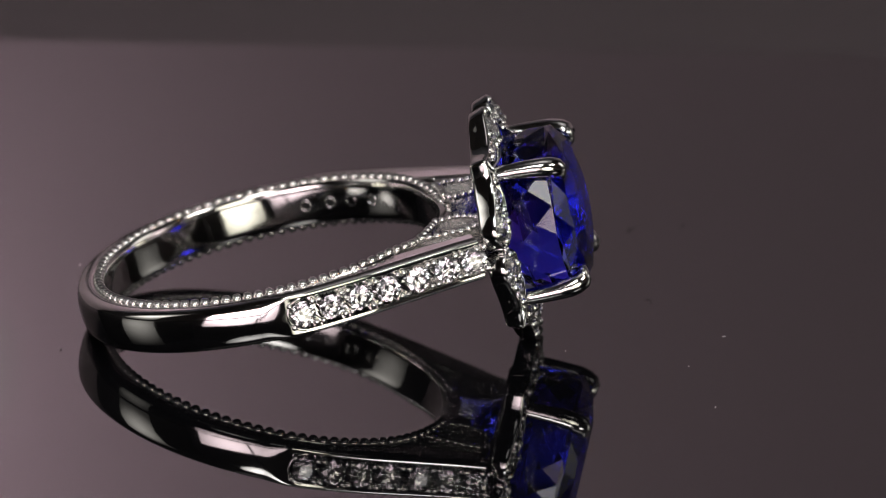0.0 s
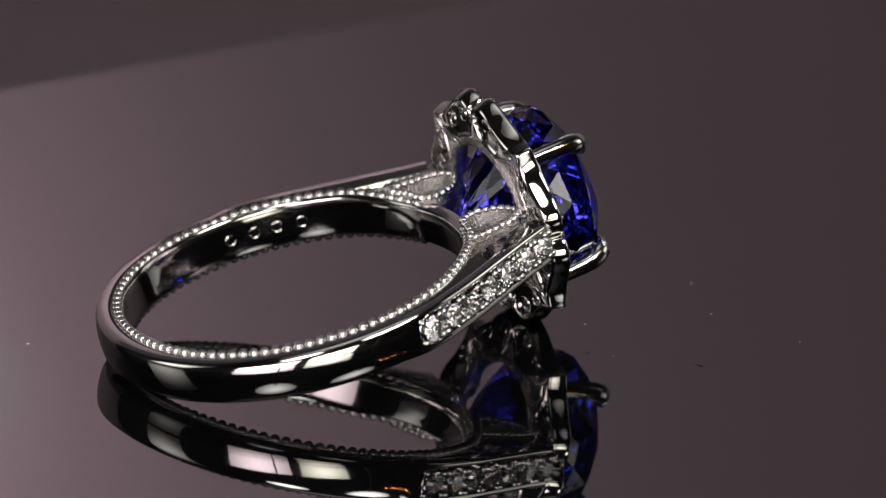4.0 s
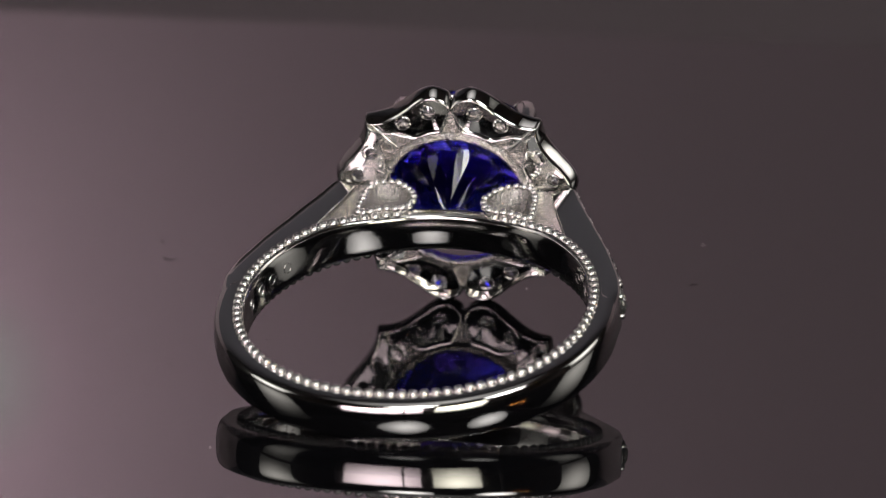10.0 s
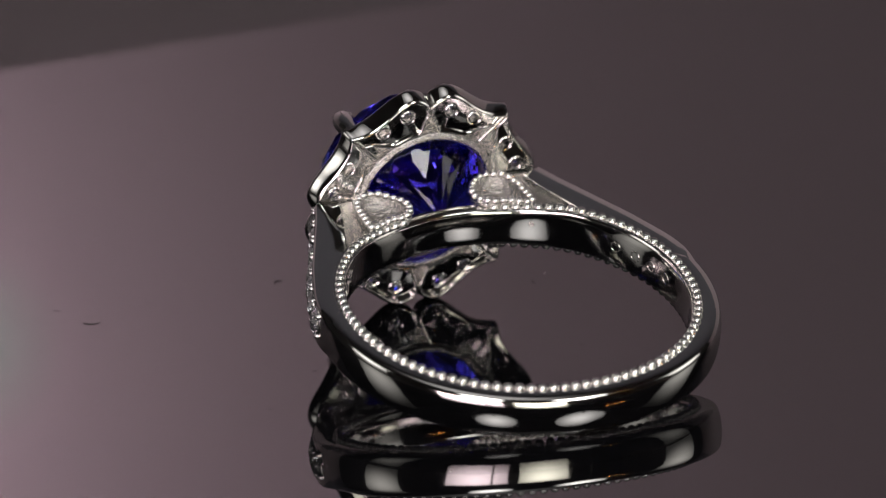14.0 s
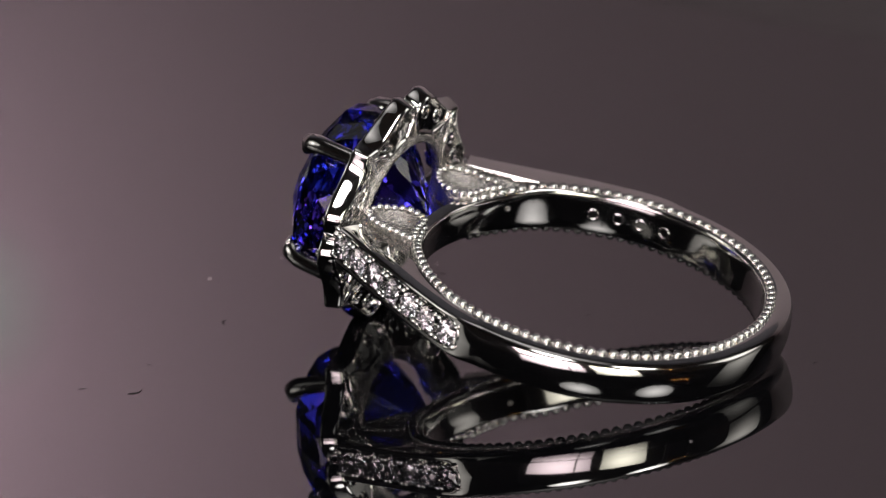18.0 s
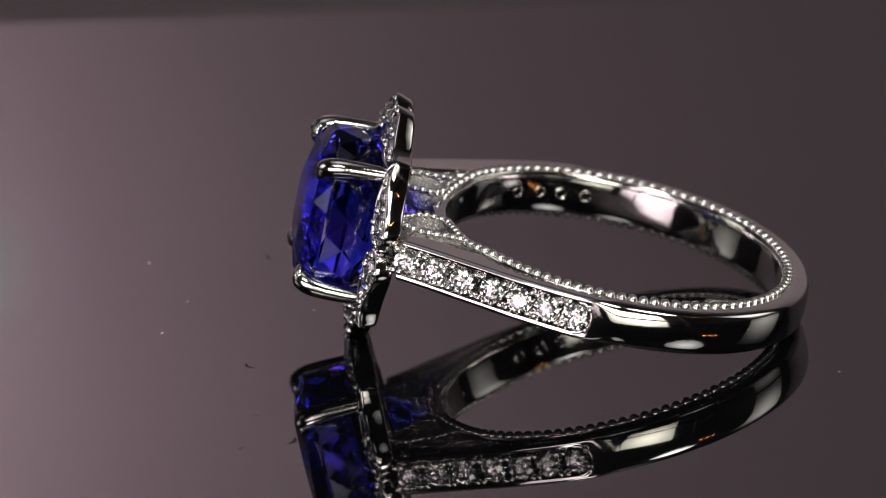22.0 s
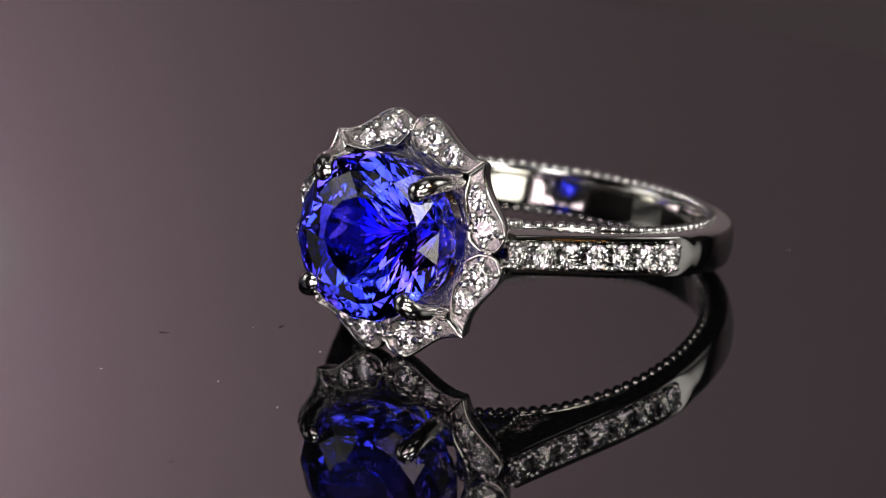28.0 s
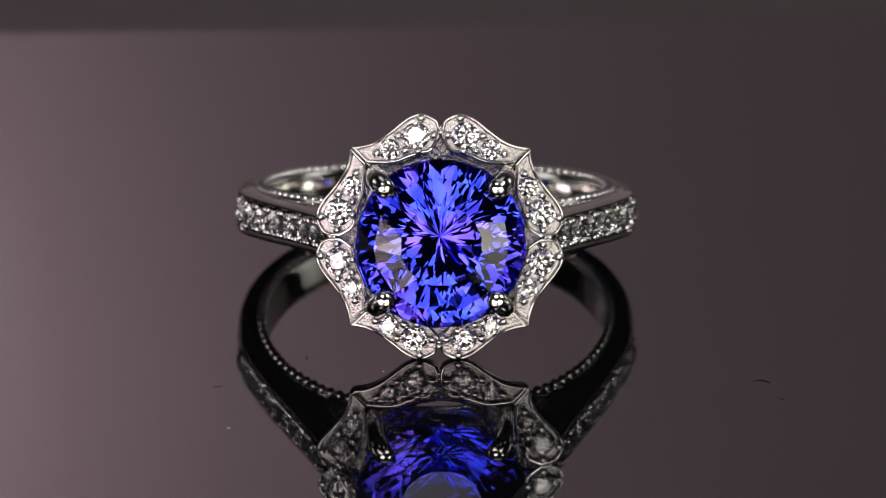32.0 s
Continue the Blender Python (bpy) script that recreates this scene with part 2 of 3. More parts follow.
# band round the finger; the section is (radius, z), thinner under the head
rows = []
N = 480
for i in range(N):
    a = math.tau * i / N
    head = math.cos(a)                       # 1 under the head, -1 at the back
    out = R_OUT - (R_OUT - 9.26) * min(1, max(0, (head - 0.085) / 0.045))
    hw, hb = rim_half(a, 1), rim_half(a, -1)
    sec = [(R_IN, -0.25), (R_IN, 0.25), (R_IN + 0.006, hw - 0.5), (R_IN + 0.025, hw - 0.2), (R_IN + 0.07, hw - 0.06), (R_IN + 0.14, hw),
           (R_IN + 0.60, hw), (R_IN + 0.68, hw + 0.02)]
    k = (out - R_IN - 0.68) / 0.89
    shoulder = [(0.10, 0.02), (0.36, 0.01), (0.56, -0.03), (0.69, -0.10), (0.77, -0.22), (0.83, -0.42), (0.875, -0.72), (0.89, -1.02)]
    top = [(R_IN + 0.68 + q * k, hw + z) for q, z in shoulder]
    bot = [(R_IN + 0.68 + q * k, -hb - z) for q, z in reversed(shoulder)]
    sec = sec + top + bot + [(R_IN + 0.68, -hb - 0.02), (R_IN + 0.60, -hb), (R_IN + 0.14, -hb), (R_IN + 0.07, -hb + 0.06), (R_IN + 0.025, -hb + 0.2), (R_IN + 0.006, -hb + 0.5)]
    full = squarish(a)
    rows.append([(full * r * math.sin(a), -full * r * math.cos(a), z) for r, z in sec])
bm = grid_mesh(rows, close_u=True, close_v=True)
for f in bm.faces:
    f.material_index = 1 if max(math.hypot(v.co.x, v.co.y) / squarish(math.atan2(v.co.x, -v.co.y)) for v in f.verts) < R_IN + 0.03 else 0
band = part("band", bm, GOLD, ring, "polished white gold band")
band.data.materials.append(GOLD_WORN)

# milgrain beads on both inner rims
bead = mesh_of("bead", ball(0.275, 12, 8), GOLD_BEAD)
NB = 100
for side in (1, -1):
    for i in range(NB):
        a = math.tau * (i + 0.5) / NB
        if math.cos(a) > math.cos(radians(13)):
            continue
        ob = part("bead", bead, GOLD, ring)
        r = (R_IN + 0.36) * squarish(a)
        ob.location = Vector((r * math.sin(a), -r * math.cos(a), side * (rim_half(a, side) - 0.01))) * MM

# drilled holes behind the shoulder diamonds, on the band's inside
hole_rim = mesh_of("hole_rim", tube([(0.27 * math.cos(k * math.tau / 20), 0, 0.27 * math.sin(k * math.tau / 20)) for k in range(21)], 0.028, 6, caps=False), GOLD)
# shallow black dish: the shade inside each hole is painted on
hole_shade = mesh_of("hole_shade", grid_mesh([[(q * math.cos(k * math.tau / 16), y, q * math.sin(k * math.tau / 16)) for k in range(16)] for q, y in ((0.27, -0.004), (0.16, -0.02), (0.01, -0.03))], close_v=True), BLACK)
for sx in (1, -1):
    for deg in (5.0, 13.8, 21.7, 30.3):
        a = radians(90 - deg) * sx
        for name, me, mat, label in (("hole_rim", hole_rim, GOLD, ""), ("hole_shade", hole_shade, BLACK, "black dish for the shade in a drilled hole")):
            ob = part(name, me, mat, ring, label)
            ob.matrix_basis = Matrix.Translation(Vector((R_IN * math.sin(a), -R_IN * math.cos(a), 0)) * MM) @ Matrix.Rotation(a, 4, "Z").to_4x4()

# a small casting pit on the inside, near the head
a = radians(-29.0)
ob = part("pit", mesh_of("pit", tube([(0.11 * math.cos(k * math.tau / 12), 0.0, 0.09 * math.sin(k * math.tau / 12)) for k in range(13)], 0.05, 6, caps=False), GOLD_CAST), GOLD_CAST, ring, "tiny bright casting pit")
ob.matrix_basis = Matrix.Translation(Vector((R_IN * math.sin(a), -R_IN * math.cos(a), 0.12)) * MM) @ Matrix.Rotation(a, 4, "Z")

# the two raised shoulders, from the band's sides up to the halo
LINE = [(10.123, 0.0), (10.035, 1.38), (9.76, 2.85), (9.25, 4.3), (8.7, 5.7), (8.05, 7.1), (7.35, 8.6), (6.7, 10.0), (6.2, 11.2)]


def along(line, s):
    """Point and direction at s (0..1) of a line of (x, head distance) points."""
    f = s * (len(line) - 1)
    i = min(int(f), len(line) - 2)
    p = [Vector(q) for q in (line[i - 1] if i else (line[1][0], -line[1][1]), line[i], line[i + 1], line[min(i + 2, len(line) - 1)])]
    u = f - i
    at = 0.5 * ((2 * p[1]) + (p[2] - p[0]) * u + (2 * p[0] - 5 * p[1] + 4 * p[2] - p[3]) * u * u + (3 * p[1] - p[0] - 3 * p[2] + p[3]) * u ** 3)
    d = 0.5 * ((p[2] - p[0]) + 2 * (2 * p[0] - 5 * p[1] + 4 * p[2] - p[3]) * u + 3 * (3 * p[1] - p[0] - 3 * p[2] + p[3]) * u * u)
    return at, d.normalized()


def uneven():
    """The slightly uneven seat of a small stone."""
    return Euler((random.gauss(0, 0.06), random.uniform(0, 6.28), random.gauss(0, 0.06)), "YXZ").to_matrix().to_4x4()


gem_small = mesh_of("diamond", brilliant(0.66), DIAMOND, smooth=False)
grain = mesh_of("grain", ball(0.15, 8, 6), GOLD)
claw_grain = mesh_of("grain", ball(0.225, 12, 8), GOLD)
post_bm = tube([(0, 0, 0), (0, 0.2, 0), (0, 0.6, 0)], [0.16, 0.13, 0.13], 8)
bmesh.ops.create_uvsphere(post_bm, u_segments=10, v_segments=6, radius=0.17)
post = mesh_of("grain", post_bm, GOLD)
random.seed(12)
PAVE_FROM, PAVE_STEP, LENGTH = 0.213, 0.1235, 11.9
for sx in (1, -1):
    rows = []
    for i in range(161):
        s = i / 160
        at, d = along(LINE, s)
        nrm = Vector((d.y, -d.x))                # outwards
        rise = -0.004 + 0.008 * min(1, s / 0.08) ** 2 * (3 - 2 * min(1, s / 0.08))   # it grows out of the band
        hw = HALF + rise - 0.09 * s
        deep = max(0.92, min(at.length - 9.12, 1.75 - 1.2 * max(0, s - 0.6)))
        b = min(1, max(0, (0.17 - s) / 0.14))
        b = b * b * (3 - 2 * b)               # 1: rounded like the band, 0: crisp and flat
        off = (PAVE_FROM - s) * LENGTH         # the first stone's round seat ends the channel
        half = hw - 0.36 if off < 0 else math.sqrt(max(0.0004, 0.75 ** 2 - off * off)) * (hw - 0.36) / 0.75
        channel = 0.62 if off < 0.74 else 0.0
        rim = min(half + 0.06, hw - 0.22)
        soft = [(-0.015, 0.72), (-0.06, 0.42), (-0.12, 0.22), (-0.20, 0.10), (-0.33, 0.03), (-0.53, -0.01), (-0.79, -0.02)]
        crisp = [(0.0, 0.19), (0.0, 0.15), (-0.015, 0.105), (-0.04, 0.06), (-0.08, 0.025), (-0.13, 0.005), (-0.70, 0.0)]
        top = [(o * b + q * (1 - b), max(hw - z * b - w * (1 - b), rim + 0.01 if i == 0 else 0)) for i, ((o, z), (q, w)) in enumerate(zip(soft, crisp))]
        low = [(o, -z) for o, z in reversed(top)]
        lip = -0.03 * (1 - b) * min(1, max(0, half / 0.5 - 0.3))
        sec = [(lip, -rim), (-channel, -half), (-channel, half), (lip, rim)] + top + [(-deep + 0.05, hw), (-deep, hw - 0.06), (-deep, -hw + 0.06), (-deep + 0.05, -hw)] + low
        rows.append([(sx * (at.x + nrm.x * (o + rise)), -(at.y + nrm.y * (o + rise)), z) for o, z in sec])
    shoulder = part("shoulder", grid_mesh(rows, close_v=True, caps=True), GOLD, ring, "tapering shoulder set with seven diamonds")
    end = []
    for k in range(25):                       # rounded rim where the row of stones ends
        q = math.pi * (k / 24 - 0.5)
        at, d = along(LINE, PAVE_FROM - 0.76 / LENGTH * math.cos(q))
        nrm = Vector((d.y, -d.x))
        p = at - nrm * (0.035 + 0.03 * abs(math.sin(q)))
        end.append((sx * p.x, -p.y, 0.80 * math.sin(q)))
    part("rim", tube(end, 0.10, 10), GOLD, shoulder)
    for k in range(7):
        at, d = along(LINE, PAVE_FROM + k * PAVE_STEP)
        nrm = Vector((d.y, -d.x))
        p = at + nrm * 0.02
        face = along(LINE, min(0.95, PAVE_FROM + k * PAVE_STEP + 0.07))[1]
        nrm = Vector((face.y, -face.x))
        ob = part("diamond", gem_small, DIAMOND, shoulder, "small round diamond")
        ob.matrix_basis = Matrix.LocRotScale(Vector((sx * p.x, -p.y, 0)) * MM, Vector((0, -1, 0)).rotation_difference(Vector((sx * nrm.x, -nrm.y, 0))), None) @ uneven()
        for q in (-0.5, 0.5) if k == 0 else (0.5,):
            at, d = along(LINE, PAVE_FROM + (k + q) * PAVE_STEP)
            nrm = Vector((d.y, -d.x))
            p = at + nrm * 0.03
            for z, shift in ((0.56, 0.17), (0.56, -0.17), (-0.56, 0.17), (-0.56, -0.17)):
                if abs(q + 0.5) < 0.1 and shift < 0:
                    continue
                ob = part("grain", post, GOLD, shoulder)
                ob.matrix_basis = Matrix.LocRotScale(Vector((sx * (p.x + d.x * shift), -(p.y + d.y * shift), z)) * MM, Vector((0, -1, 0)).rotation_difference(Vector((sx * nrm.x, -nrm.y, 0))), None)

# the halo: eight petals round the stone
def roughened(bm, amount):
    """Shifts the points a little, like a cast or stippled surface."""
    for v in bm.verts:
        v.co += Vector((random.uniform(-1, 1), random.uniform(-1, 1), random.uniform(-1, 1))) * amount
    return bm


SEAT = [(3.48, 11.75), (3.48, 11.5), (3.51, 11.38), (3.56, 11.29), (3.62, 11.24), (3.68, 11.22), (3.75, 11.24), (3.81, 11.29), (3.88, 11.37), (3.93, 11.45), (3.93, 11.8)]
around = [math.tau * k / 240 for k in range(240)]
bm = grid_mesh([[(r * math.sin(a), -y, r * math.cos(a)) for a in around] for r, y in SEAT], close_u=True, close_v=True)
part("stone_seat", roughened(bm, 0.02), GOLD_CAST, ring, "rough stippled ring round the stone's underside")
PLATE = [(3.80, 11.62), (4.0, 11.63), (4.2, 11.64), (4.4, 11.66), (4.6, 11.68), (4.8, 11.72), (4.95, 11.77), (5.0, 11.86), (4.95, 11.97), (3.82, 11.97)]
bm = grid_mesh([[(r * math.sin(a), -y, r * math.cos(a)) for a in around] for r, y in PLATE], close_u=True, close_v=True)
part("halo_plate", roughened(bm, 0.014), GOLD_CAST, ring, "satin cast plate behind the halo")
EDGE = [(0.0, 5.3), (0.5, 5.55), (1.5, 5.86), (4, 6.08), (8, 6.29), (12, 6.32), (17, 6.19), (24, 5.95), (32, 5.83), (38, 5.94), (42, 6.16), (44.0, 6.32), (44.9, 6.35)]


def edge_radius(deg):
    """The petal's outline, smoothed through the points of EDGE."""
    i = max(k for k in range(len(EDGE) - 1) if EDGE[k][0] <= deg)
    slope = lambda k: (EDGE[min(k + 1, len(EDGE) - 1)][1] - EDGE[max(k - 1, 0)][1]) / (EDGE[min(k + 1, len(EDGE) - 1)][0] - EDGE[max(k - 1, 0)][0])
    (a, r), (b, q) = EDGE[i], EDGE[i + 1]
    w = b - a
    u = min(1, (deg - a) / w)
    return (2 * u ** 3 - 3 * u * u + 1) * r + (u ** 3 - 2 * u * u + u) * w * slope(i) + (3 * u * u - 2 * u ** 3) * q + (u ** 3 - u * u) * w * slope(i + 1)


lean = lambda r: 0.25 * max(0, r - 4.3)


drawn_in = lambda r: 0.28 * min(1, max(0, (r - 4.7) / 1.2))


def petal_mesh(mirror):
    degs = [0.35, 0.7, 1.1, 1.6, 2.2, 3.0, 4.0, 5.0] + [5.0 + 1.1 * k for k in range(1, 36)] + [44.2, 44.9]
    inner = lambda dg: 4.34 + 0.72 * (max(0, 9 - dg) / 9) ** 2 + 0.95 * (max(0, dg - 26) / 19) ** 2
    outline = [(dg, edge_radius(dg)) for dg in degs] + [(dg, inner(dg)) for dg in reversed(degs)]
    pts = [(r * math.sin(radians(d)), r * math.cos(radians(d))) for d, r in outline]
    if mirror:
        pts = [(-x, z) for x, z in reversed(pts)]
    n = len(pts)

    def inset(dist):
        res = []
        for i in range(n):
            p, q, s = Vector(pts[i - 1]), Vector(pts[i]), Vector(pts[(i + 1) % n])
            e1, e2 = (q - p).normalized(), (s - q).normalized()
            b = Vector((e1.y + e2.y, -e1.x - e2.x))
            b.normalize()
            c = max(0.45, b.dot(Vector((e1.y, -e1.x))))
            res.append(q + b * (dist / c))
        return res

    f, bk = -HEAD_FRONT, -HEAD_BACK
    layers = [(0.19, bk - 0.08), (0.17, bk - 0.06), (0.155, bk - 0.015), (0.13, bk + 0.015), (0.10, bk + 0.02),
              (0.06, bk - 0.005), (0.02, bk - 0.08), (-0.01, bk - 0.22), (-0.02, f + 0.34), (0.0, f + 0.13), (0.025, f + 0.045), (0.065, f), (0.10, f), (0.14, f + 0.05), (0.16, f + 0.13), (0.175, f + 0.34)]
    rows = [[(p.x, y, p.y) for p in inset(dd)] for dd, y in layers]
    bm = grid_mesh(rows, close_v=True)
    bm.verts.ensure_lookup_table()
    ring_edges = lambda vs: [bm.edges.get((vs[i], vs[(i + 1) % len(vs)])) for i in range(len(vs))]
    deep = ring_edges([bm.verts[i] for i in range(n)])
    front = ring_edges([bm.verts[(len(layers) - 1) * n + i] for i in range(n)])

    def bridge(loops):
        for a, b in zip(loops, loops[1:]):
            for k in range(len(a)):
                bm.faces.new((a[k], a[(k + 1) % len(a)], b[(k + 1) % len(a)], b[k]))

    for deg, rad, r_front, r_back in ((SEATS[0][0], SEATS[0][1], 0.66, 0.33), (SEATS[1][0], SEATS[1][1], 0.50, 0.28)):
        cx, cz = rad * math.sin(radians(deg)) * (-1 if mirror else 1), rad * math.cos(radians(deg))
        rings = []
        for r, y in ((r_back, bk - 0.08), (r_back - 0.01, bk - 0.45), (r_front, f + 0.34)):
            rings.append([bm.verts.new((cx + r * math.cos(k * math.tau / 18), y, cz + r * math.sin(k * math.tau / 18))) for k in range(18)])
        bridge(rings)
        deep += ring_edges(rings[0])
        front += ring_edges(rings[-1])
    floor_verts = {v for e in deep for v in e.verts}
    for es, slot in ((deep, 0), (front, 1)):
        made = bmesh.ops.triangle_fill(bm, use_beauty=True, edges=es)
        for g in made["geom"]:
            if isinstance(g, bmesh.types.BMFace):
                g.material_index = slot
    for v in bm.verts:                        # the front leans back towards the rim, and the back is drawn in
        r = math.hypot(v.co.x, v.co.z)
        q = min(1, max(0, (bk - v.co.y) / (bk - f)))
        v.co.y += lean(r) * q
        if v in floor_verts:
            v.co.y -= 0.135 * (abs(v.co.x) * math.sin(radians(22.5)) + v.co.z * math.cos(radians(22.5)) - 4.2)
        pull = 1 - (drawn_in(r) * (1 - q) + 0.58 * min(1, max(0, (4.95 - r) / 0.6)) * (1 - q) ** 2) / r
        v.co.x, v.co.z = v.co.x * pull, v.co.z * pull
    bmesh.ops.recalc_face_normals(bm, faces=bm.faces)
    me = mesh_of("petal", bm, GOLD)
    # slot 1: recessed front floor, its shade painted as darker gold
    me.materials.append(GOLD_SHADED_FLOOR)
    return me


SEATS = ((13.6, 5.24), (30.0, 5.1))
petals = [petal_mesh(False), petal_mesh(True)]
gem_big = mesh_of("diamond", brilliant(0.70), DIAMOND, smooth=False)
gem_tiny = mesh_of("diamond", brilliant(0.53), DIAMOND, smooth=False)
seat_bm = lambda r: grid_mesh([[(q * math.sin(a), y, q * math.cos(a)) for a in [math.tau * k / 20 for k in range(20)]] for q, y in ((r, 0.05), (r, -0.02), (r + 0.05, -0.06), (r + 0.10, -0.02), (r + 0.13, 0.06))], close_v=True)
collet = mesh_of("collet", seat_bm(0.31), GOLD)
for q in range(4):
    turn = Matrix.Rotation(q * math.pi / 2, 4, "Y")
    for mirror in (False, True):
        pe = part("petal", petals[mirror], GOLD_SHADED_FLOOR, ring, "scalloped halo petal set with two diamonds")
        pe.matrix_basis = turn
        sg = -1 if mirror else 1
        for (deg, rad), me in zip(SEATS, (gem_big, gem_tiny)):
            ob = part("diamond", me, DIAMOND, pe, "small round diamond")
            ob.location = Vector((sg * rad * math.sin(radians(deg)), -HEAD_FRONT + 0.18 + 0.9 * lean(rad), rad * math.cos(radians(deg)))) * MM
            up = Vector((sg * math.sin(radians(deg)) * 0.27, -1, math.cos(radians(deg)) * 0.27))
            ob.matrix_basis = ob.matrix_basis @ Vector((0, -1, 0)).rotation_difference(up).to_matrix().to_4x4() @ uneven()
            ob2 = part("collet", collet, GOLD, pe, "open hole behind a diamond")
            back = rad - drawn_in(rad)
            ob2.location = Vector((sg * back * math.sin(radians(deg)), -HEAD_BACK - 0.06 - 0.135 * (rad * math.cos(radians(deg - 22.5)) - 4.2), back * math.cos(radians(deg)))) * MM
            ob2.rotation_euler = (math.pi, 0, 0)
        for deg, rad in ((9.3, 6.05), (22.6, 5.52), (37.2, 5.3), (22.0, 4.72), (3.9, 5.16), (14.5, 4.5)):
            ob = part("grain", claw_grain, GOLD, pe)
            ob.location = Vector((sg * rad * math.sin(radians(deg)), -HEAD_FRONT + 0.07 + lean(rad), rad * math.cos(radians(deg)))) * MM

link_bead = mesh_of("link_bead", ball(0.13, 10, 7), GOLD_BEAD)
for q in range(4):                            # two fine beads join the petals at each cleft
    for r in (5.28, 5.52):
        ob = part("link_bead", link_bead, GOLD_BEAD, ring)
        ob.location = Matrix.Rotation(q * math.pi / 2, 3, "Y") @ Vector((0, -HEAD_FRONT + 0.06 + lean(r), r)) * MM

for q in range(4):
    u = Vector((1, 0, 1) if q == 0 else (-1, 0, 1) if q == 1 else (1, 0, -1) if q == 2 else (-1, 0, -1)).normalized()
    part("corner_rib", tube([(u.x * r, -d, u.z * r) for r, d in ((4.1, 11.62), (4.6, 11.58), (5.3, 11.60), (5.85, 11.67), (6.08, 11.78))], [0.16, 0.17, 0.16, 0.13, 0.06], 10), GOLD_SATIN, ring)

# centre stone, deep and full-bellied, and its four claws
def deep_stone(r, profile, n):
    """Rings of n points, each turned half a step against the last, joined by triangular facets; profile: (radius, depth) from the table to the culet."""
    bm = bmesh.new()
    rings = []
    for i, (q, h) in enumerate(profile[:-1]):
        turns = [(k + 0.5 * (i % 2) + random.uniform(-0.18, 0.18)) * math.tau / n for k in range(n)]
        sag = [0 if i == 0 else random.uniform(-0.018, 0.018) for k in range(n)]
        rings.append([bm.verts.new((r * q * math.cos(a), r * (h + d), r * q * math.sin(a))) for a, d in zip(turns, sag)])
    tip = bm.verts.new((0, r * profile[-1][1], 0))
    bm.faces.new(rings[0])
    for i, (a, b) in enumerate(zip(rings, rings[1:])):
        for k in range(n):
            j, s = (k + 1) % n, (k + i % 2) % n
            below = rings[i + 2][(s + (i + 1) % 2) % n] if i + 2 < len(rings) else tip
            if i <= 6:                        # long facets under table and girdle
                bm.faces.new((a[k], a[j], b[s]))
            if i < 6:
                bm.faces.new((a[j], b[(s + 1) % n], b[s]))
            else:                             # kites towards the culet
                bm.faces.new((a[j], b[(s + 1) % n], below, b[s]))
    bmesh.ops.recalc_face_normals(bm, faces=bm.faces)
    return bm


CUT = [(0.48, -0.385), (0.79, -0.305), (1.0, -0.165), (1.0, -0.125), (0.99, 0.10), (0.92, 0.31), (0.775, 0.49), (0.595, 0.66), (0.40, 0.83), (0.20, 0.99), (0.0, 1.145)]
stone = part("gemstone", deep_stone(4.26, CUT, 16), BLUE, ring, "round faceted violet-blue gemstone", smooth=False)
stone.location = (0, -14.35 * MM, 0)
stone.rotation_euler = (0, radians(11), 0)
for sx in (1, -1):
    for sz in (1, -1):
        u = Vector((sx, 0, sz)).normalized()
        path = [(4.62, 11.5), (4.66, 12.4), (4.66, 13.4), (4.62, 14.2), (4.55, 14.75), (4.42, 15.15), (4.24, 15.42), (4.02, 15.56)]
        rad = [0.42, 0.42, 0.44, 0.47, 0.51, 0.53, 0.52, 0.42]
        bm = tube([(u.x * r, -y, u.z * r) for r, y in path], rad, 14)
        bmesh.ops.create_uvsphere(bm, u_segments=14, v_segments=8, radius=0.54, matrix=Matrix.LocRotScale((u.x * 4.02, -15.60, u.z * 4.02), None, (1, 0.5, 1)))
        part("claw", bm, GOLD_BEAD, ring, "rounded white gold claw")

# cast leaf panels with beaded edges between band and halo
leaf = [(2.2, 8.75), (1.8, 9.4), (1.9, 10.1), (2.35, 10.75), (3.0, 11.15), (3.6, 11.15), (4.08, 10.8), (4.34, 10.1), (4.40, 9.2), (4.45, 8.5), (4.3, 8.05), (3.85, 8.28), (3.0, 8.55)]
leaf_fine = []
for i in range(len(leaf)):
    a, b, c, d = (Vector(leaf[(i + k) % len(leaf)]) for k in (-1, 0, 1, 2))
    for u in (0, 0.25, 0.5, 0.75):
        leaf_fine.append(0.5 * ((2 * b) + (c - a) * u + (2 * a - 5 * b + 4 * c - d) * u * u + (3 * b - a - 3 * c + d) * u ** 3))
cen = Vector((3.15, 9.65))
leaf_bead = mesh_of("bead", ball(0.225, 10, 7), GOLD_BEAD)
run = [0.0]                                   # length along the leaf's outline, for evenly spaced beads
for p, q in zip(leaf_fine, leaf_fine[1:] + leaf_fine[:1]):
    run.append(run[-1] + (q - p).length)
LEAF_BEADS = 23
leaf_spots = []
for k in range(LEAF_BEADS):
    d = run[-1] * k / LEAF_BEADS
    i = max(j for j in range(len(leaf_fine)) if run[j] <= d)
    leaf_spots.append(leaf_fine[i].lerp(leaf_fine[(i + 1) % len(leaf_fine)], (d - run[i]) / (run[i + 1] - run[i])))
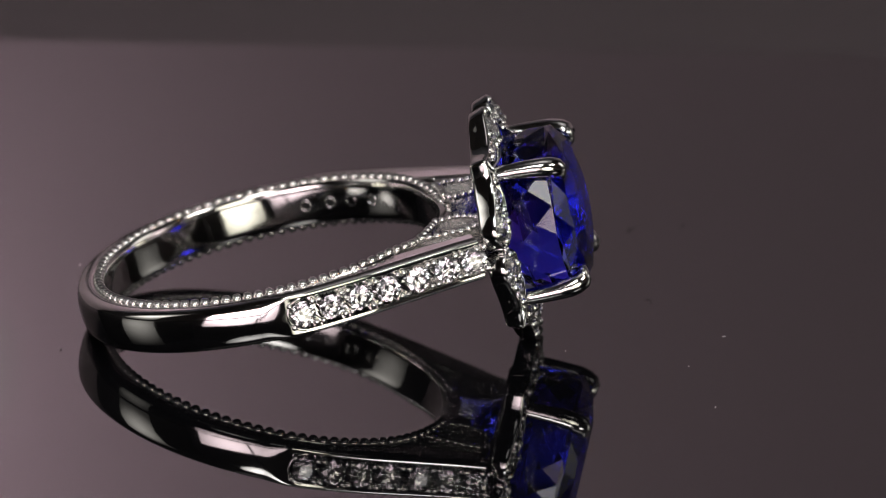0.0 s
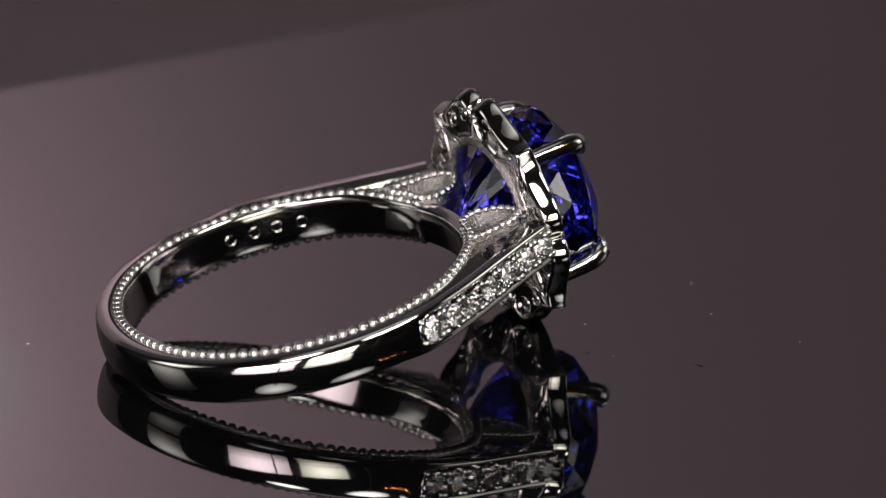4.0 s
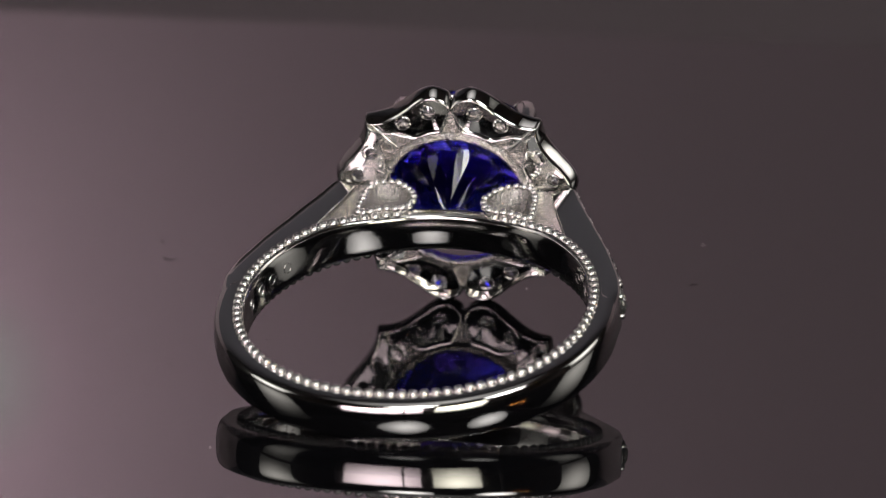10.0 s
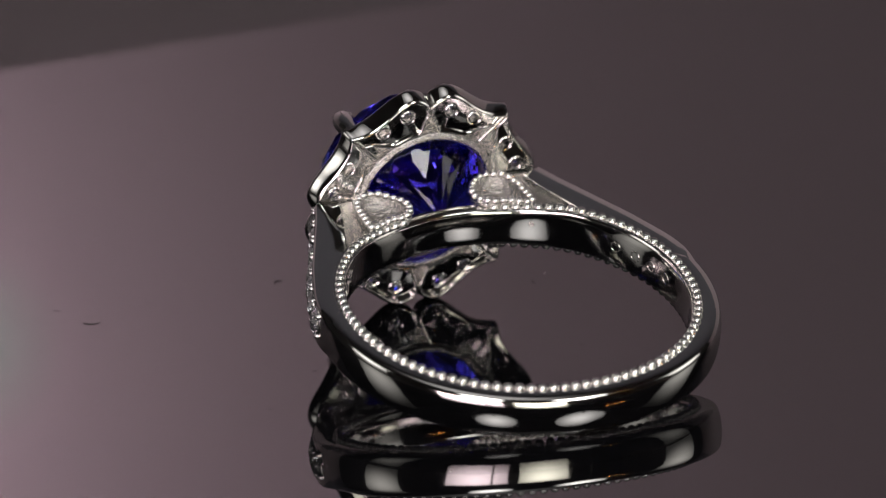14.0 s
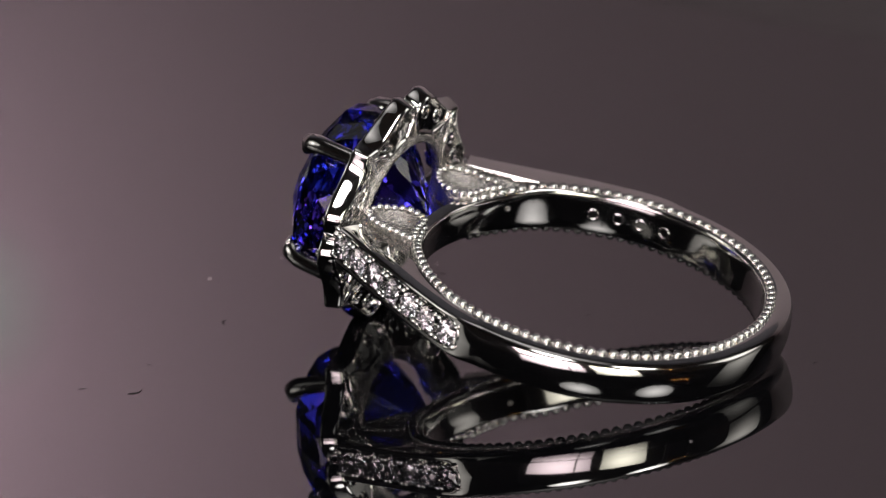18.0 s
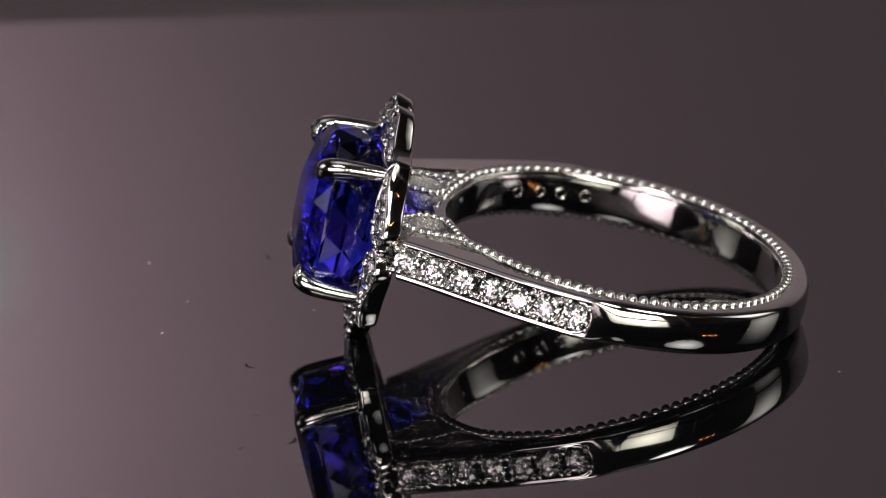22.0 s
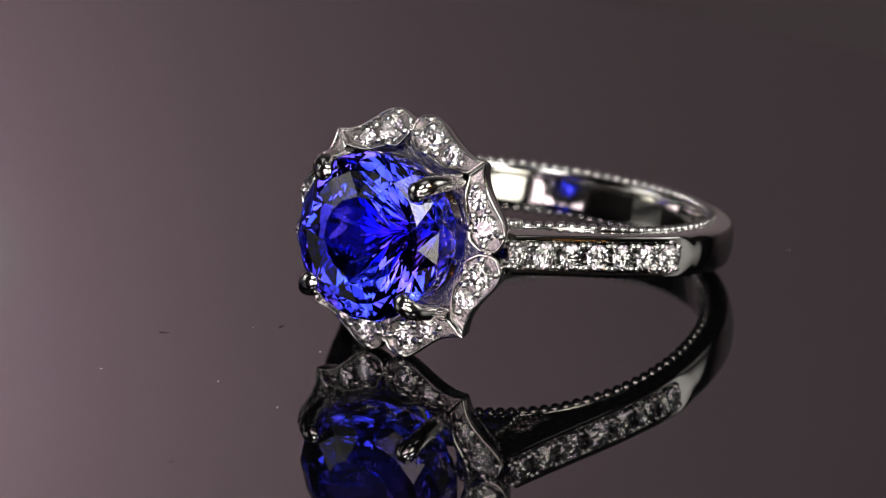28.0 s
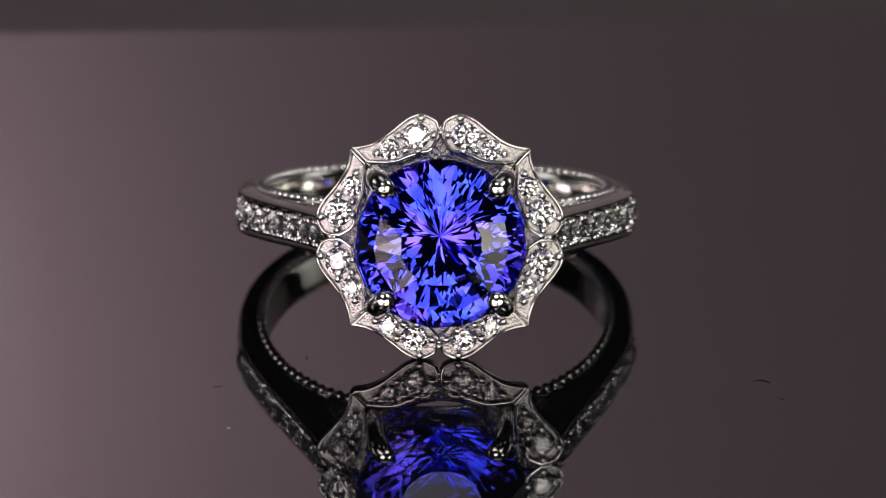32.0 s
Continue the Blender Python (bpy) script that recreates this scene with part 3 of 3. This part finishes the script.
for sx in (1, -1):
    for sz in (1, -1):
        rows = [[(sx * p.x, -p.y, sz * 0.12) for p in leaf_fine], [(sx * p.x, -p.y, sz * 0.95) for p in leaf_fine]]
        for k, h in ((0.96, 1.06), (0.91, 1.03), (0.86, 0.94), (0.81, 0.82), (0.75, 0.69), (0.68, 0.58), (0.60, 0.49), (0.51, 0.43), (0.41, 0.39), (0.31, 0.365), (0.21, 0.35), (0.11, 0.345), (0.02, 0.34)):
            rows.append([(sx * (cen.x + (p.x - cen.x) * k), -(cen.y + (p.y - cen.y) * k), sz * h) for p in leaf_fine])
        lf = part("leaf_panel", roughened(grid_mesh(rows, close_v=True, caps=True), 0.014), GOLD_CAST, ring, "rough leaf-shaped panel edged with beads")
        web = [(4.0, 11.3), (6.0, 11.3), (6.5, 9.6), (7.0, 8.0), (6.9, 6.6), (4.4, 8.0), (4.2, 9.6)]
        part("web", grid_mesh([[(sx * x, -d, sz * z) for x, d in web] for z in (0.3, 0.74)], close_v=True, caps=True), GOLD_CAST, ring, "plain wall between leaf panel and shoulder")
        for p in leaf_spots:
            ob = part("bead", leaf_bead, GOLD, lf)
            size = random.uniform(0.9, 1.08)
            ob.matrix_basis = Matrix.LocRotScale(Vector((sx * p.x, -p.y, sz * random.uniform(1.05, 1.11))) * MM, None, (size, size, size))

# ---- the table's dust: specks lying on the plate ----
random.seed(5)
SPECKS = [(16.55, -11.0, 0.16, 0), (15.75, -8.3, 0.30, 0), (12.7, 7.2, 0.10, 0), (-11.4, -8.3, 0.20, 0), (-6.97, -4.3, 0.18, 0), (8.3, 19.3, 0.10, 1),
          (-0.4, -23.3, 0.12, 0), (4.8, -10.15, 0.24, 0), (11.95, -10.0, 0.11, 0), (-5.2, 5.4, 0.10, 0), (-4.7, 18.9, 0.13, 0), (-9.1, -1.1, 0.09, 0),
          (-8.04, -5.25, 0.06, 1), (-0.4, -14.2, 0.12, 1), (-3.16, -6.4, 0.07, 1), (8.45, 3.07, 0.10, 0), (-10.97, -14.4, 0.10, 1), (-5.0, -12.7, 0.08, 1), (10.1, 0.9, 0.09, 0)]
for x, y, size, light in SPECKS:
    if light:
        bm = ball(size * 0.9, 6, 4)
        for v in bm.verts:
            v.co.z *= 0.2
            v.co.y *= 0.35
    else:                                     # a bent fibre of lint
        bend, kink = random.uniform(-0.8, 0.8), random.uniform(-0.5, 0.5)
        path = [(size * 1.5 * u, size * (bend * u * u + kink * max(0, u - 0.3)), 0.0) for u in (-1, -0.6, -0.2, 0.2, 0.6, 1)]
        bm = tube(path, [size * q for q in (0.05, 0.16, 0.22, 0.15, 0.10, 0.04)], 6)
        for v in bm.verts:
            v.co.z *= 0.3
    ob = part("dust_speck", bm, DUST_LIGHT if light else DUST_DARK, plate, "tiny fleck of dust")
    ob.location = Matrix.Rotation(radians(1.2), 3, "Z") @ Vector((x, y, 0.02)) * MM
    ob.rotation_euler = (0, 0, random.uniform(0, 3))


# ---- what turns ----
RING_AT = (-0.37, 8.45, 3.458)
RING_TILT, RING_YAW, RING_ROLL = -12.32, 1.04, 1.05


def motions():
    ring_pose = pose(RING_AT[0] * MM, RING_AT[1] * MM, RING_AT[2] * MM, 0, 0, RING_YAW) @ pose(0, 0, 0, RING_TILT) @ pose(0, 0, 0, 0, RING_ROLL)
    times = [float(t) for t in range(0, 33)]
    turn = lambda t: RATE * (t - SECONDS) + DRIFT * t * (t - SECONDS)
    walk(ring, [(t, pose(0, 0, 0, 0, 0, turn(t)) @ ring_pose) for t in times])
    walk(plate, [(t, pose(0, 0, 0, 0, 0, turn(t)) @ pose(0, 0, 0, 0.19, 0.23)) for t in times])


motions()
